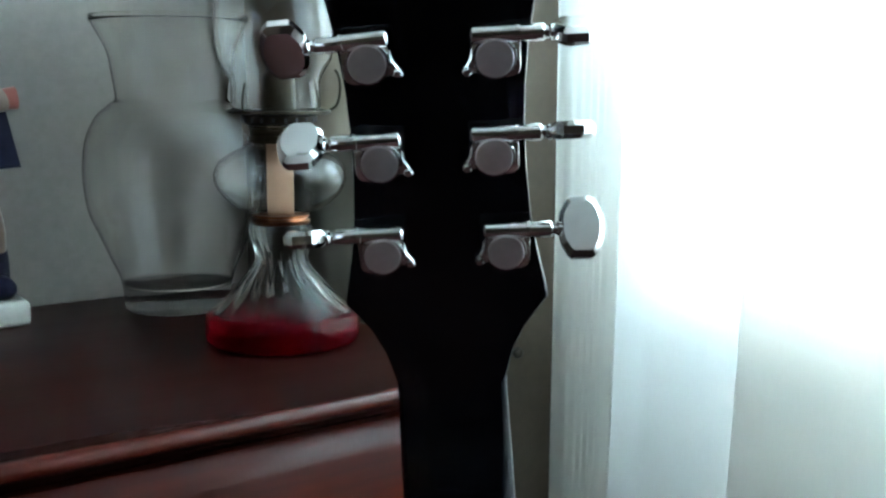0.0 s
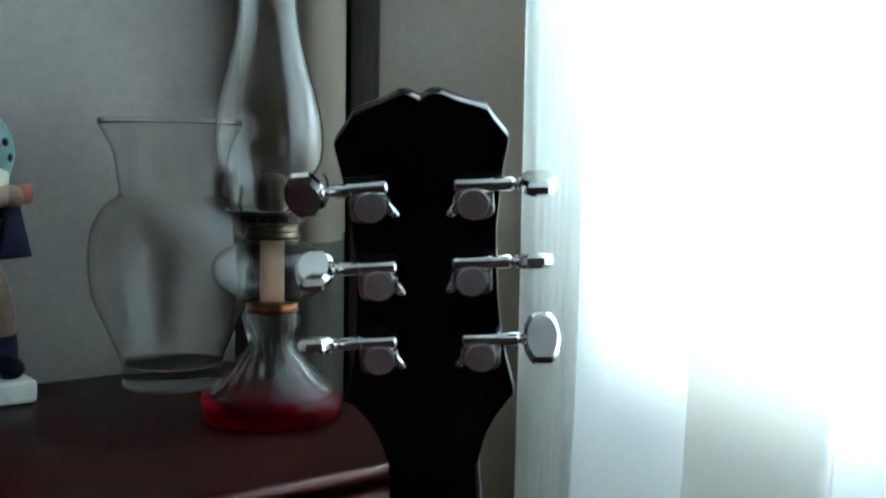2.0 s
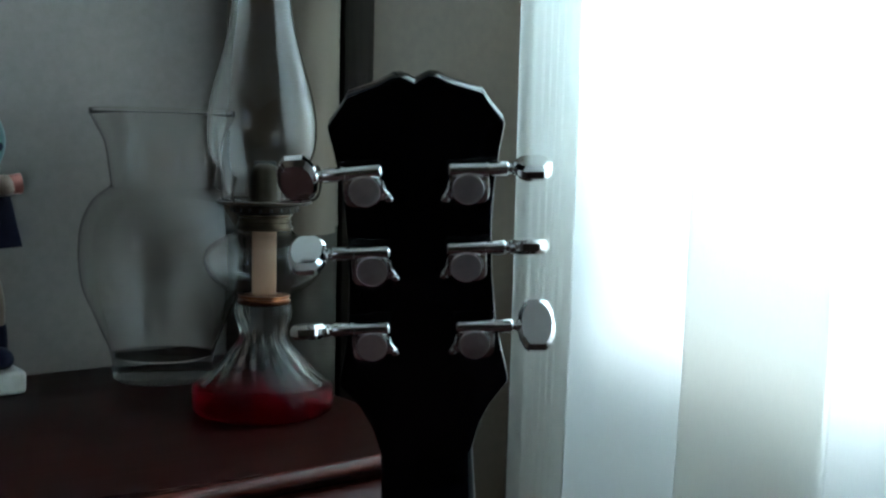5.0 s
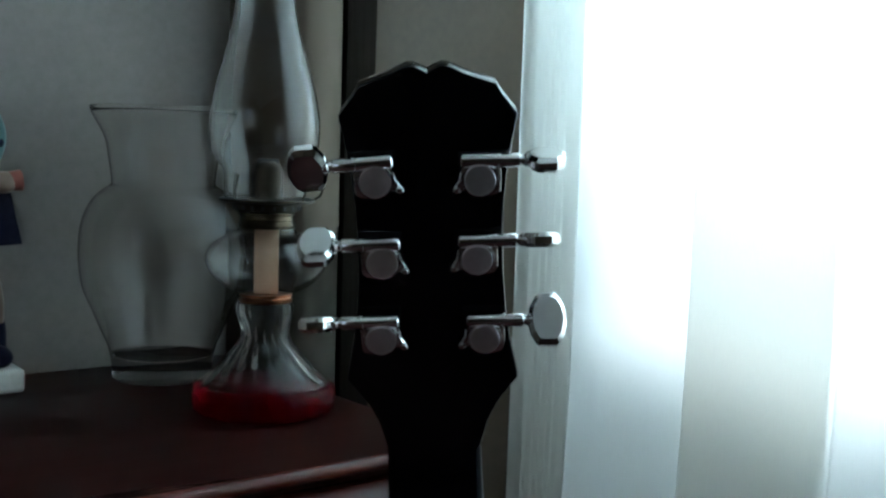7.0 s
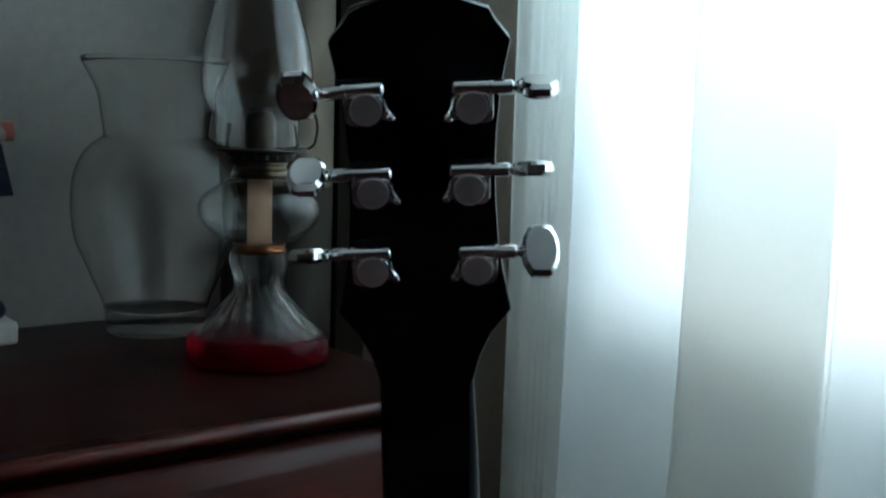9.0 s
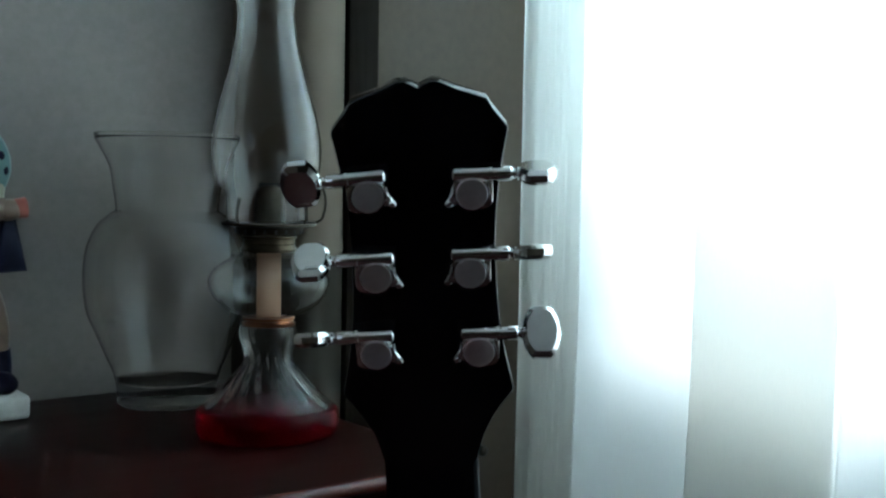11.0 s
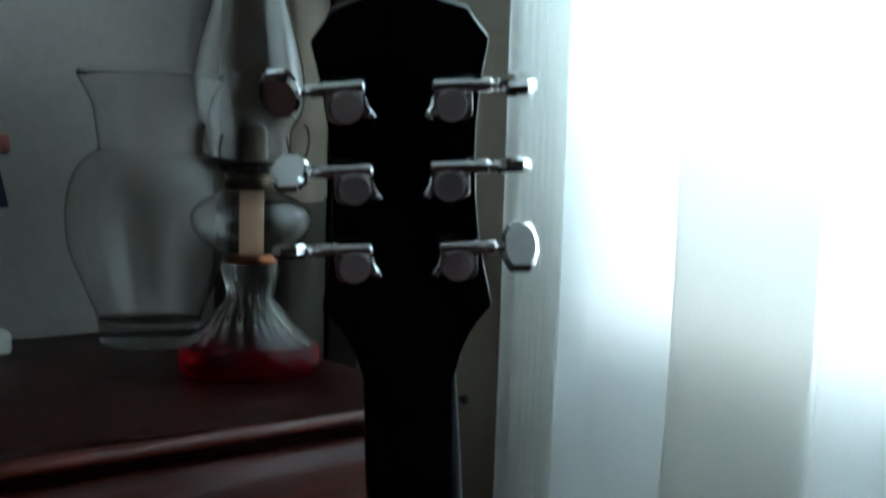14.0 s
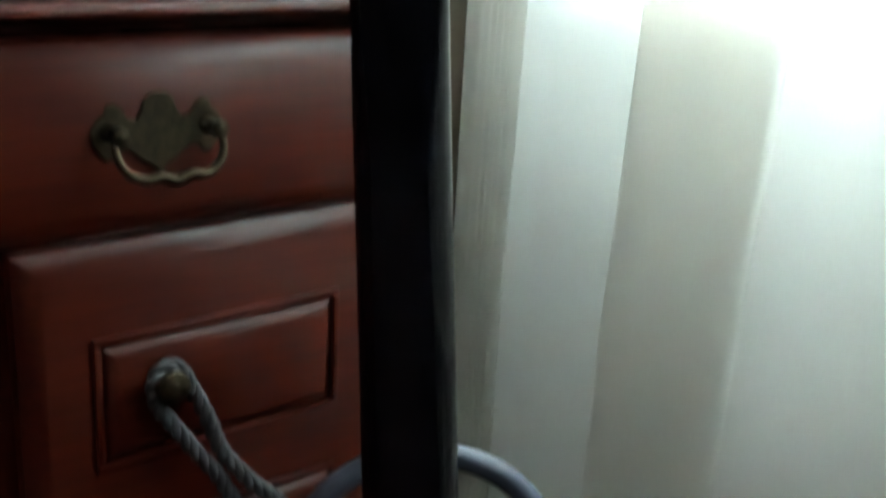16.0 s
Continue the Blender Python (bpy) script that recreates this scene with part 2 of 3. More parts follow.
def tube(points, radius, segments=10, steps=6, closed=False, taper=None):
    line = smooth_line(points, steps) if steps else [Vector(p) for p in points]
    bm, rings = bmesh.new(), []
    side = None
    for k, p in enumerate(line):
        ahead = (line[min(k + 1, len(line) - 1)] - line[max(k - 1, 0)]).normalized()
        if side is None:
            side = ahead.orthogonal().normalized()
        side = (side - ahead * side.dot(ahead)).normalized()
        up = ahead.cross(side)
        r = radius * (taper(k / (len(line) - 1)) if taper else 1)
        rings.append([bm.verts.new(p + r * (math.cos(a) * side + math.sin(a) * up))
                      for a in (2 * math.pi * j / segments for j in range(segments))])
    for lo, hi in zip(rings, rings[1:]):
        for k in range(segments):
            j = (k + 1) % segments
            bm.faces.new((lo[k], lo[j], hi[j], hi[k]))
    bm.faces.new(rings[0]), bm.faces.new(rings[-1])
    return bm


def plate_from(outline, depth, bevel=0.0, segments=2):
    """A flat outline in x and y, drawn out along z from 0 to depth."""
    bm = bmesh.new()
    face = bm.faces.new([bm.verts.new((x, y, 0)) for x, y in outline])
    out = bmesh.ops.extrude_face_region(bm, geom=[face])
    bmesh.ops.translate(bm, vec=(0, 0, depth), verts=[v for v in out["geom"] if isinstance(v, bmesh.types.BMVert)])
    if bevel:
        rims = [e for e in bm.edges if abs(e.verts[0].co.z - e.verts[1].co.z) < 1e-7]
        bmesh.ops.bevel(bm, geom=rims, offset=bevel, segments=segments, profile=0.5, affect="EDGES")
    return bm


def join(*parts):
    """One bmesh out of several."""
    out = bmesh.new()
    for b in parts:
        me = bpy.data.meshes.new("join")
        b.to_mesh(me)
        b.free()
        out.from_mesh(me)
        bpy.data.meshes.remove(me)
    return out


def moved(bm, m):
    bmesh.ops.transform(bm, matrix=m, verts=bm.verts)
    return bm


def ball(radii, place, seg=20, turn=None):
    bm = bmesh.new()
    bmesh.ops.create_uvsphere(bm, u_segments=seg, v_segments=seg // 2 + 2, radius=1)
    m = Matrix.Translation(place) @ (turn or Matrix.Identity(4)) @ Matrix.Diagonal((*radii, 1))
    return moved(bm, m)


# ---- the room ----
WX, WY = 0.74, 0.688            # inner faces of the window wall and of the wall behind the chest
LX, LY, TOP = -2.45, -2.60, 2.40
solid("floor", box(LX - 0.1, WX + 0.15, LY - 0.1, WY + 0.1, -0.12, 0.0), CARPET, "dull red-brown carpeted floor", "floor", "structure")
solid("ceiling", box(LX - 0.1, WX + 0.15, LY - 0.1, WY + 0.1, TOP, TOP + 0.12), CEILING_PAINT, "plain white painted ceiling", "ceiling", "structure")
solid("wall_north", box(LX, WX + 0.15, WY, WY + 0.1, 0, TOP), PLASTER, "grey painted wall behind the chest", "wall", "structure")
# out of view; its dark colour is chosen to cut fill light
solid("wall_south", box(LX, WX + 0.15, LY - 0.1, LY, 0, TOP), BEIGE_PAINT, "unseen plain wall, coloured dark to cut the room's fill light", "wall", "structure")


def wall_with_window(name, paint, words, x0, x1, y0, y1, ya, yb, za, zb):
    """A wall along y with one opening through it."""
    bm = join(box(x0, x1, y0, ya, 0, TOP), box(x0, x1, yb, y1, 0, TOP), box(x0, x1, ya, yb, 0, za), box(x0, x1, ya, yb, zb, TOP))
    return solid(name, bm, paint, words, "wall", "structure")


def window(name, x, ya, yb, za, zb, inside):
    """A sash window in a wall along y; inside is the side on which the room lies."""
    w = thing(name, "white painted sash window behind a curtain", "window", pose(x, 0, 0), kind="structure")
    t = 0.045
    bars = (box(-t / 2, t / 2, ya, yb, za, za + 0.05, 0.004), box(-t / 2, t / 2, ya, yb, zb - 0.05, zb, 0.004),
            box(-t / 2, t / 2, ya, ya + 0.05, za + 0.05, zb - 0.05, 0.004), box(-t / 2, t / 2, yb - 0.05, yb, za + 0.05, zb - 0.05, 0.004))
    part("window_frame", join(*bars), WHITE_FRAME, w)
    part("meeting_rail", box(-t / 2, t / 2, ya + 0.05, yb - 0.05, (za + zb) / 2 - 0.02, (za + zb) / 2 + 0.02, 0.004), WHITE_FRAME, w)
    part("window_sill", box(min(0, inside * 0.10), max(0, inside * 0.10), ya - 0.02, yb + 0.02, za - 0.03, za - 0.002, 0.006), WHITE_FRAME, w)
    for lo, hi in ((za + 0.05, (za + zb) / 2 - 0.02), ((za + zb) / 2 + 0.02, zb - 0.05)):
        pane = part("pane", box(-0.002, 0.002, ya + 0.05, yb - 0.05, lo, hi), PANE_GLASS, w)
        pane.visible_shadow = False
    return w


SILL = 1.01
wall_with_window("wall_east", PALE_PAINT, "pale grey painted wall with a window opening", WX, WX + 0.15, LY, WY, -0.95, 0.51, SILL, 2.08)
window("window_1", WX + 0.09, -0.95, 0.51, SILL, 2.08, -1)
# unseen west wall, added in a dark colour to hold back bounced light
wall_with_window("wall_west", UNSEEN_DARK_WALL, "unseen brown wall with a window opening, dark to cut the room's fill light", LX - 0.1, LX, LY, WY, -1.70, -0.50, SILL, 2.08)
window("window_2", LX - 0.06, -1.70, -0.50, SILL, 2.08, 1)
solid("ground", box(-60, 60, -60, 60, -0.5, -0.4), GROUND, "dull green and grey open ground outside", "ground", "structure")
solid("backdrop", box(3.0, 3.05, -5, 5, -0.4, 2.3), SKY_GLOW, "plain white overcast sky outside the window", "sky", "structure")

# beige door lining in the corner; the gap's shade beside it is a near-black strip
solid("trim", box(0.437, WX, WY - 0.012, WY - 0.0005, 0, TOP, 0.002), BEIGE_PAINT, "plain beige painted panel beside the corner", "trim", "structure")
solid("gap_shade", box(0.396, 0.4365, WY - 0.02, WY - 0.0005, 0, TOP, 0.002), GAP_SHADE, "narrow upright strip on the wall, near-black for the shade in a gap", "trim", "structure")


def folded_sheet(line, z0, z1, rows, sway, gather=0.0):
    """A hanging cloth: a wavy line in plan, drawn out downwards, with a little sway; its lower part is drawn aside by gather."""
    bm, old = bmesh.new(), None
    for k in range(rows + 1):
        t = k / rows
        z = z0 + (z1 - z0) * t
        drop = min(1.0, max(0.0, (0.92 - z) / 0.60))
        pull = gather * drop * drop * (3 - 2 * drop)
        row = [bm.verts.new((x + sway * noise.noise(Vector((y * 9, z * 1.3, 0))) * (1 - t),
                             y + sway * noise.noise(Vector((y * 7, z * 1.1, 5))) * (1 - t) + pull * min(1.0, max(0.25, (0.56 - y) / 0.2)), z))
               for x, y in line]
        if old:
            for a, b, c, d in zip(old, old[1:], row[1:], row):
                bm.faces.new((a, b, c, d))
        old = row
    return bm


# the sheer: tight pleats at its edge, then broad soft folds
pleats = [(0.562, 0.556), (0.5585, 0.549), (0.557, 0.538), (0.5582, 0.529), (0.5572, 0.521), (0.5582, 0.5140), (0.5571, 0.5080), (0.5585, 0.5020), (0.5569, 0.4975), (0.5584, 0.4915), (0.5570, 0.4870), (0.5583, 0.4815),
          (0.5572, 0.4765), (0.5582, 0.470), (0.5578, 0.462), (0.5575, 0.456), (0.5595, 0.457),
          (0.5625, 0.468), (0.565, 0.490), (0.567, 0.520), (0.569, 0.542), (0.5705, 0.543), (0.571, 0.535), (0.570, 0.500), (0.567, 0.470), (0.561, 0.444)]
broad = [(0.5568, 0.426), (0.5535, 0.412), (0.5526, 0.403), (0.5533, 0.394), (0.5552, 0.380), (0.5568, 0.360), (0.5575, 0.330), (0.5585, 0.280), (0.5555, 0.225), (0.5505, 0.165), (0.5485, 0.133), (0.5474, 0.131), (0.5466, 0.136), (0.5470, 0.165),
         (0.5490, 0.225), (0.5490, 0.276), (0.547, 0.2862), (0.5447, 0.283), (0.5437, 0.250), (0.5435, 0.200), (0.5438, 0.150), (0.5444, 0.1275), (0.5478, 0.122), (0.5500, 0.105), (0.548, 0.06), (0.556, 0.02), (0.575, -0.06),
         (0.565, -0.12), (0.548, -0.16), (0.550, -0.23), (0.560, -0.16), (0.572, -0.20), (0.575, -0.30), (0.550, -0.36), (0.540, -0.45), (0.585, -0.50), (0.580, -0.60), (0.540, -0.66), (0.545, -0.76),
         (0.585, -0.82), (0.555, -0.95), (0.58, -1.08)]
sheer_line = [(p.x, p.y) for p in smooth_line([(x, y, 0) for x, y in pleats + broad], 6)]
sheer = solid("sheer_curtain", folded_sheet(sheer_line, 0.03, TOP - 0.002, 48, 0.002, 0.020), SHEER,
              "white translucent voile curtain hanging in soft folds before a bright window", "curtain", angle=180)
drape_line = [(p.x, p.y) for p in smooth_line([(x, y, 0) for x, y in (
    (0.2590, 0.6872), (0.2592, 0.670), (0.2605, 0.650), (0.2630, 0.628), (0.2675, 0.604), (0.2745, 0.5850), (0.284, 0.5735), (0.296, 0.5700), (0.308, 0.5720), (0.320, 0.5790), (0.332, 0.5890), (0.343, 0.6010),
    (0.352, 0.6160), (0.360, 0.6330), (0.370, 0.6500), (0.381, 0.6620), (0.390, 0.671), (0.3958, 0.678))], 6)]
drape = thing("corner_drape", "beige drape hanging beside the chest, with a dark sheet added below for shade", "curtain")
part("cloth", folded_sheet(drape_line, 0.957, TOP - 0.002, 40, 0.0), DRAPE, drape, "plain beige cloth", angle=180)
part("hem", folded_sheet([(x, y - 0.0012) for x, y in drape_line], 0.951, 0.963, 2, 0.0), DRAPE, drape, "turned beige hem", angle=180)
# added sheet: the wall's shade below the hem, put in as dark cloth
part("shade_sheet", folded_sheet([(x + 0.0008, y + 0.0012) for x, y in drape_line], 0.03, 0.960, 40, 0.0), SHADE_CLOTH, drape, "added dark grey sheet in place of shaded wall", angle=180)
solid("wall_hook", join(ball((0.007, 0.006, 0.007), (0.604, WY - 0.022, 0.690)), moved(revolve([(0.004, 0), (0.004, 0.012)], 12), pose(0.604, WY - 0.012, 0.690, 90))),
      DARK_BRASS, "small dark round hook on the beige panel", "hook")
for name, bm in (("baseboard_north", box(LX, 0.41, WY - 0.014, WY - 0.0005, 0, 0.09, 0.003)),
                 ("baseboard_east", box(WX - 0.014, WX - 0.0005, LY, WY - 0.03, 0, 0.09, 0.003))):
    solid(name, bm, WHITE_FRAME, "white painted baseboard", "baseboard", "structure")

# ---- the chest ----
CX0, CX1, CF, CB, CT = -0.66, 0.238, 0.282, 0.680, 0.813
chest = thing("chest_of_drawers", "reddish mahogany chest with sloping drawer edges and dull brass pulls", "chest", pose(0, 0, 0))
part("carcass", join(box(CX0, CX1, CF + 0.012, CB, 0.07, CT - 0.0228, 0.002), box(CX0 + 0.02, CX1 - 0.02, CF + 0.04, CB, 0.0, 0.07)), MAHOGANY, chest)


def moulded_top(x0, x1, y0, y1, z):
    """A top board whose front and ends are rounded above and cut back below; the cut's shade is painted in with the
    darker wood.
    """
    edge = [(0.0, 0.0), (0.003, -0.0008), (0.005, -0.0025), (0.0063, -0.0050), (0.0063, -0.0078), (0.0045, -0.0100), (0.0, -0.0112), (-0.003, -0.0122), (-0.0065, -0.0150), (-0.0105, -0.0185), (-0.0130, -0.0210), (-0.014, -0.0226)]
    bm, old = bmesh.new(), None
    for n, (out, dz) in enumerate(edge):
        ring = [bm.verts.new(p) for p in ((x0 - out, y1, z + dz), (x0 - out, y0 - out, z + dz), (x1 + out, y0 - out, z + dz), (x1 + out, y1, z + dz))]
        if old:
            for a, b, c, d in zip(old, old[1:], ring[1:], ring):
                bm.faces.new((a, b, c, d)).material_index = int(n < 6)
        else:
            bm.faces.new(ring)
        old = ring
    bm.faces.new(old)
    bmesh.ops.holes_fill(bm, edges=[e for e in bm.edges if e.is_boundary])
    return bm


part("top_board", moulded_top(CX0 - 0.012, CX1 + 0.012, CF - 0.012, CB + 0.004, CT), [MAHOGANY_TOP_SHADE, MAHOGANY], chest, "polished mahogany top with a moulded edge, shade painted into its undercut")


def raised_front(x0, x1, z0, z1, lip, rise, back, y):
    """A drawer or door front: a flat rim, a sloping bevel and a raised field, facing -y."""
    bm = bmesh.new()
    rings = []
    for inset, dy in ((0, back), (0, 0), (0.002, -0.002), (lip, -rise), (lip + 0.0025, -rise - 0.0012)):
        rings.append([bm.verts.new(p) for p in ((x0 + inset, y + dy, z0 + inset), (x1 - inset, y + dy, z0 + inset),
                                                (x1 - inset, y + dy, z1 - inset), (x0 + inset, y + dy, z1 - inset))])
    bm.faces.new(rings[0])
    for lo, hi in zip(rings, rings[1:]):
        for k in range(4):
            j = (k + 1) % 4
            bm.faces.new((lo[k], lo[j], hi[j], hi[k]))
    bm.faces.new(rings[-1])
    return bm


def bail_pull(parent, x, y, z):
    """A batwing plate with two posts and a hanging bail."""
    half = [(0.0, 0.0265), (0.006, 0.026), (0.0105, 0.022), (0.0125, 0.015), (0.0165, 0.0095), (0.022, 0.0105), (0.026, 0.0165), (0.031, 0.0205), (0.0365, 0.0195), (0.0385, 0.014), (0.043, 0.011), (0.0475, 0.004), (0.0465, -0.006),
            (0.0425, -0.011), (0.038, -0.017), (0.033, -0.0165), (0.029, -0.0115), (0.023, -0.0105), (0.0175, -0.0145), (0.012, -0.0195), (0.006, -0.022), (0.0, -0.0275)]
    outline = [(a, b) for a, b in half] + [(-a, b) for a, b in half[-2:0:-1]]
    pull = part("pull", plate_from(outline, 0.002, 0.0006, 1), AGED_BRASS, parent, "aged brass batwing pull", pose(x, y, z, 90))
    for s in (-1, 1):
        part("post", join(revolve([(0.0065, 0), (0.006, 0.003), (0.004, 0.005), (0.0038, 0.013), (0.0058, 0.015), (0.0062, 0.019), (0.0, 0.0215)], 16)),
             AGED_BRASS, pull, m=pose(s * 0.0355, 0.002, 0.002))
    arc = [(-0.0355, 0.002, 0.014), (-0.0385, -0.005, 0.017), (-0.0365, -0.016, 0.021), (-0.0290, -0.0235, 0.023), (-0.0200, -0.0262, 0.024), (-0.0120, -0.0250, 0.024), (-0.005, -0.0270, 0.024), (0.0, -0.0285, 0.0245),
           (0.005, -0.0270, 0.024), (0.0120, -0.0250, 0.024), (0.0200, -0.0262, 0.024), (0.0290, -0.0235, 0.023), (0.0365, -0.016, 0.021), (0.0385, -0.005, 0.017), (0.0355, 0.002, 0.014)]
    part("bail", tube(arc, 0.0030, 10, 5, taper=lambda t: 0.75 + 0.55 * math.sin(math.pi * t)), AGED_BRASS, pull)


for x0, x1, px in ((-0.157, 0.222, 0.0325), (-0.566, -0.172, -0.369)):
    drawer = part("drawer", raised_front(x0, x1, 0.6595, 0.7885, 0.016, 0.010, 0.02, CF), MAHOGANY, chest)
    bail_pull(drawer, px, CF - 0.0115, 0.7275)
door_x = ((-0.067, 0.222), (-0.566, -0.172))
for n, (x0, x1) in enumerate(door_x):
    door = part("door", raised_front(x0, x1, 0.10, 0.6530, 0.014, 0.010, 0.02, CF), MAHOGANY, chest)
    for z0, z1 in ((0.490, 0.590), (0.17, 0.44)):
        part("panel_moulding", join(box(x0 + 0.046, x1 - 0.040, CF - 0.0155, CF - 0.0108, z1 - 0.006, z1, 0.002), box(x0 + 0.046, x1 - 0.040, CF - 0.0155, CF - 0.0108, z0, z0 + 0.006, 0.002),
                                    box(x0 + 0.046, x0 + 0.052, CF - 0.0155, CF - 0.0108, z0 + 0.006, z1 - 0.006, 0.002), box(x1 - 0.046, x1 - 0.040, CF - 0.0155, CF - 0.0108, z0 + 0.006, z1 - 0.006, 0.002)), MAHOGANY, door)
        part("panel", raised_front(x0 + 0.0535, x1 - 0.0475, z0 + 0.0075, z1 - 0.0075, 0.0085, 0.0066, 0.001, CF - 0.0110), MAHOGANY, door)
    knob_x = 0.026 if n == 0 else -0.24
    part("knob", revolve([(0.010, 0), (0.006, 0.003), (0.0055, 0.010), (0.011, 0.014), (0.0135, 0.019), (0.012, 0.025), (0.006, 0.028), (0, 0.0285)], 24),
         AGED_BRASS, door, "aged brass round knob", pose(knob_x, CF - 0.0145, 0.553, 90))

# ---- on the chest ----
vase = thing("glass_vase", "large clear glass vase with a flared rim and broad shoulders", "vase", pose(0.150, 0.607, CT + 0.0005))
vase_profile = [(0.0440, 0.0), (0.0468, 0.002), (0.0474, 0.006), (0.0476, 0.013), (0.0488, 0.022), (0.0521, 0.0335), (0.0575, 0.0455), (0.0668, 0.068), (0.0752, 0.088), (0.0785, 0.110), (0.0788, 0.132), (0.0755, 0.1535), (0.0665, 0.1725),
                (0.0560, 0.1825), (0.0498, 0.1870), (0.0488, 0.1905), (0.0496, 0.198), (0.0512, 0.2090), (0.0545, 0.2290), (0.0625, 0.2455), (0.0688, 0.2570)]
base_glass = part("base", revolve([(0.0, 0.0)] + [(q.x, q.y) for q in smooth_line([(r, z, 0) for r, z in vase_profile[:5]], 3)] + [(0.0, 0.0205)], 96), BASE_GLASS, vase, "thick solid glass foot", angle=60)
body = part("body", shell([(0.0490, 0.0228)] + vase_profile[5:], 0.0013, 96, None, 5), VASE_GLASS, vase, angle=180)
lip = part("rim", revolve([(0.0668 + 0.0019 * math.cos(a), 0.2592 + 0.0019 * math.sin(a)) for a in (math.radians(d) for d in range(0, 360, 30))], 96, closed=True), VASE_GLASS, vase, "rounded glass rim")
for piece in (base_glass, body, lip):
    piece.visible_shadow = False

lamp = thing("oil_lamp", "clear glass oil lamp, tall chimney, red oil in its foot", "oil lamp", pose(0.1695, 0.4405, CT + 0.0005))


def swirl(a, r, z):
    """Ribs that twist round the outside of the stem, deepest where it flares; the inside is smooth."""
    rim = float(np.interp(z, [q[1] for q in stem_profile], [q[0] for q in stem_profile]))
    if r < rim - 0.0016:
        return r
    deep = 0.036 * max(0.0, 1 - abs(z - 0.046) / 0.034) + 0.010
    return r * (1 + deep * (math.cos(18 * a + 120 * z) + 0.35 * math.cos(7 * a - 40 * z)))


stem_profile = [(0.0548, 0.0240), (0.0550, 0.0252), (0.0520, 0.0272), (0.0474, 0.0312), (0.0416, 0.0368), (0.0360, 0.0432), (0.0298, 0.0508), (0.0240, 0.0575), (0.0206, 0.0640), (0.0204, 0.0690),
                (0.0222, 0.0762), (0.0243, 0.0830), (0.0250, 0.0888), (0.0236, 0.0935)]
foot = part("pedestal", shell(stem_profile, 0.0032, 140, swirl, 3), PRESSED_GLASS, lamp, "fluted clear pressed glass stem", angle=180)
foot.visible_shadow = False
oil = part("foot", revolve([(0.0, 0.0), (0.0575, 0.0), (0.0605, 0.0025), (0.0614, 0.0070), (0.0613, 0.0160), (0.0604, 0.0212), (0.0568, 0.0236), (0.0, 0.0236)], 96), RED_GLASS, lamp, "deep red oil-filled foot", angle=60)
font_profile = [(0.0222, 0.1022), (0.030, 0.1045), (0.0385, 0.1095), (0.0470, 0.1180), (0.0510, 0.1258), (0.0518, 0.1328), (0.0494, 0.1398), (0.0430, 0.1462), (0.0340, 0.1514), (0.0262, 0.1548), (0.0240, 0.1572)]
font = part("font", shell(font_profile, 0.0011, 96, None, 5), CLEAR_GLASS, lamp, "clear squat glass oil font", angle=180)
font.visible_shadow = False
part("lower_ring", revolve([(0.0, 0.0938), (0.0222, 0.0938), (0.0230, 0.0950), (0.0230, 0.0964), (0.0212, 0.0972), (0.0208, 0.0984), (0.0224, 0.0992), (0.0224, 0.1012), (0.0, 0.1014)], 48), COPPER, lamp, "coppery double ring under the wick")
part("wick", box(-0.0104, 0.0104, -0.0016, 0.0016, 0.1018, 0.1560, 0.001), WICK, lamp, "flat pale cotton wick", pose(0, 0, 0, 0, 0, -29))
part("collar", revolve([(0.0, 0.1575), (0.0243, 0.1575), (0.0247, 0.1600), (0.0232, 0.1618), (0.0226, 0.1636), (0.0232, 0.1648), (0.0224, 0.1660), (0.0224, 0.1682), (0.0238, 0.1692), (0.0238, 0.1708), (0.0, 0.1710)], 48), BRASS, lamp, "ribbed brass collar")
burner = part("burner", revolve([(0.0, 0.1712), (0.0230, 0.1712), (0.0276, 0.1726), (0.0290, 0.1758), (0.0300, 0.1788), (0.0385, 0.1794), (0.0404, 0.1804), (0.0404, 0.1820), (0.0388, 0.1826), (0.0362, 0.1816), (0.0150, 0.1816), (0.0135, 0.1840),
                        (0.0132, 0.198), (0.0128, 0.206), (0.0108, 0.2115), (0.0065, 0.2145), (0.0, 0.215)], 72), DARK_BRASS, lamp, "tarnished brass burner with a domed cap")
for k in range(20):
    a = 2 * math.pi * k / 20
    part("vent", box(-0.0012, 0.0012, -0.0005, 0.0005, 0.1732, 0.1780, 0.0003, 1), RUBBER, burner, m=pose(0.0289 * math.cos(a), 0.0289 * math.sin(a), 0, 0, 0, math.degrees(a) + 90))
part("wick_slot", box(-0.0095, 0.0095, -0.0034, 0.0034, 0.2085, 0.2165, 0.001), RUBBER, lamp, "sooty black wick slot", pose(0, 0, 0, 0, 0, -29))
part("chimney_clip", moved(tube([(0.040, 0, 0.1826), (0.0455, 0, 0.187), (0.0480, 0, 0.199), (0.0468, 0, 0.209), (0.0440, 0, 0.2135)], 0.0011, 8, 5), pose(0, 0, 0, 0, 0, -32)), DARK_BRASS, lamp, "bent brass wire clip")
for k in range(4):
    a = math.radians(20 + 90 * k)
    c, s = math.cos(a), math.sin(a)
    part("prong", tube([(0.0385 * c, 0.0385 * s, 0.1820), (0.0402 * c, 0.0402 * s, 0.189), (0.0380 * c, 0.0380 * s, 0.199), (0.0368 * c, 0.0368 * s, 0.203)], 0.0009, 8, 4), DARK_BRASS, lamp)
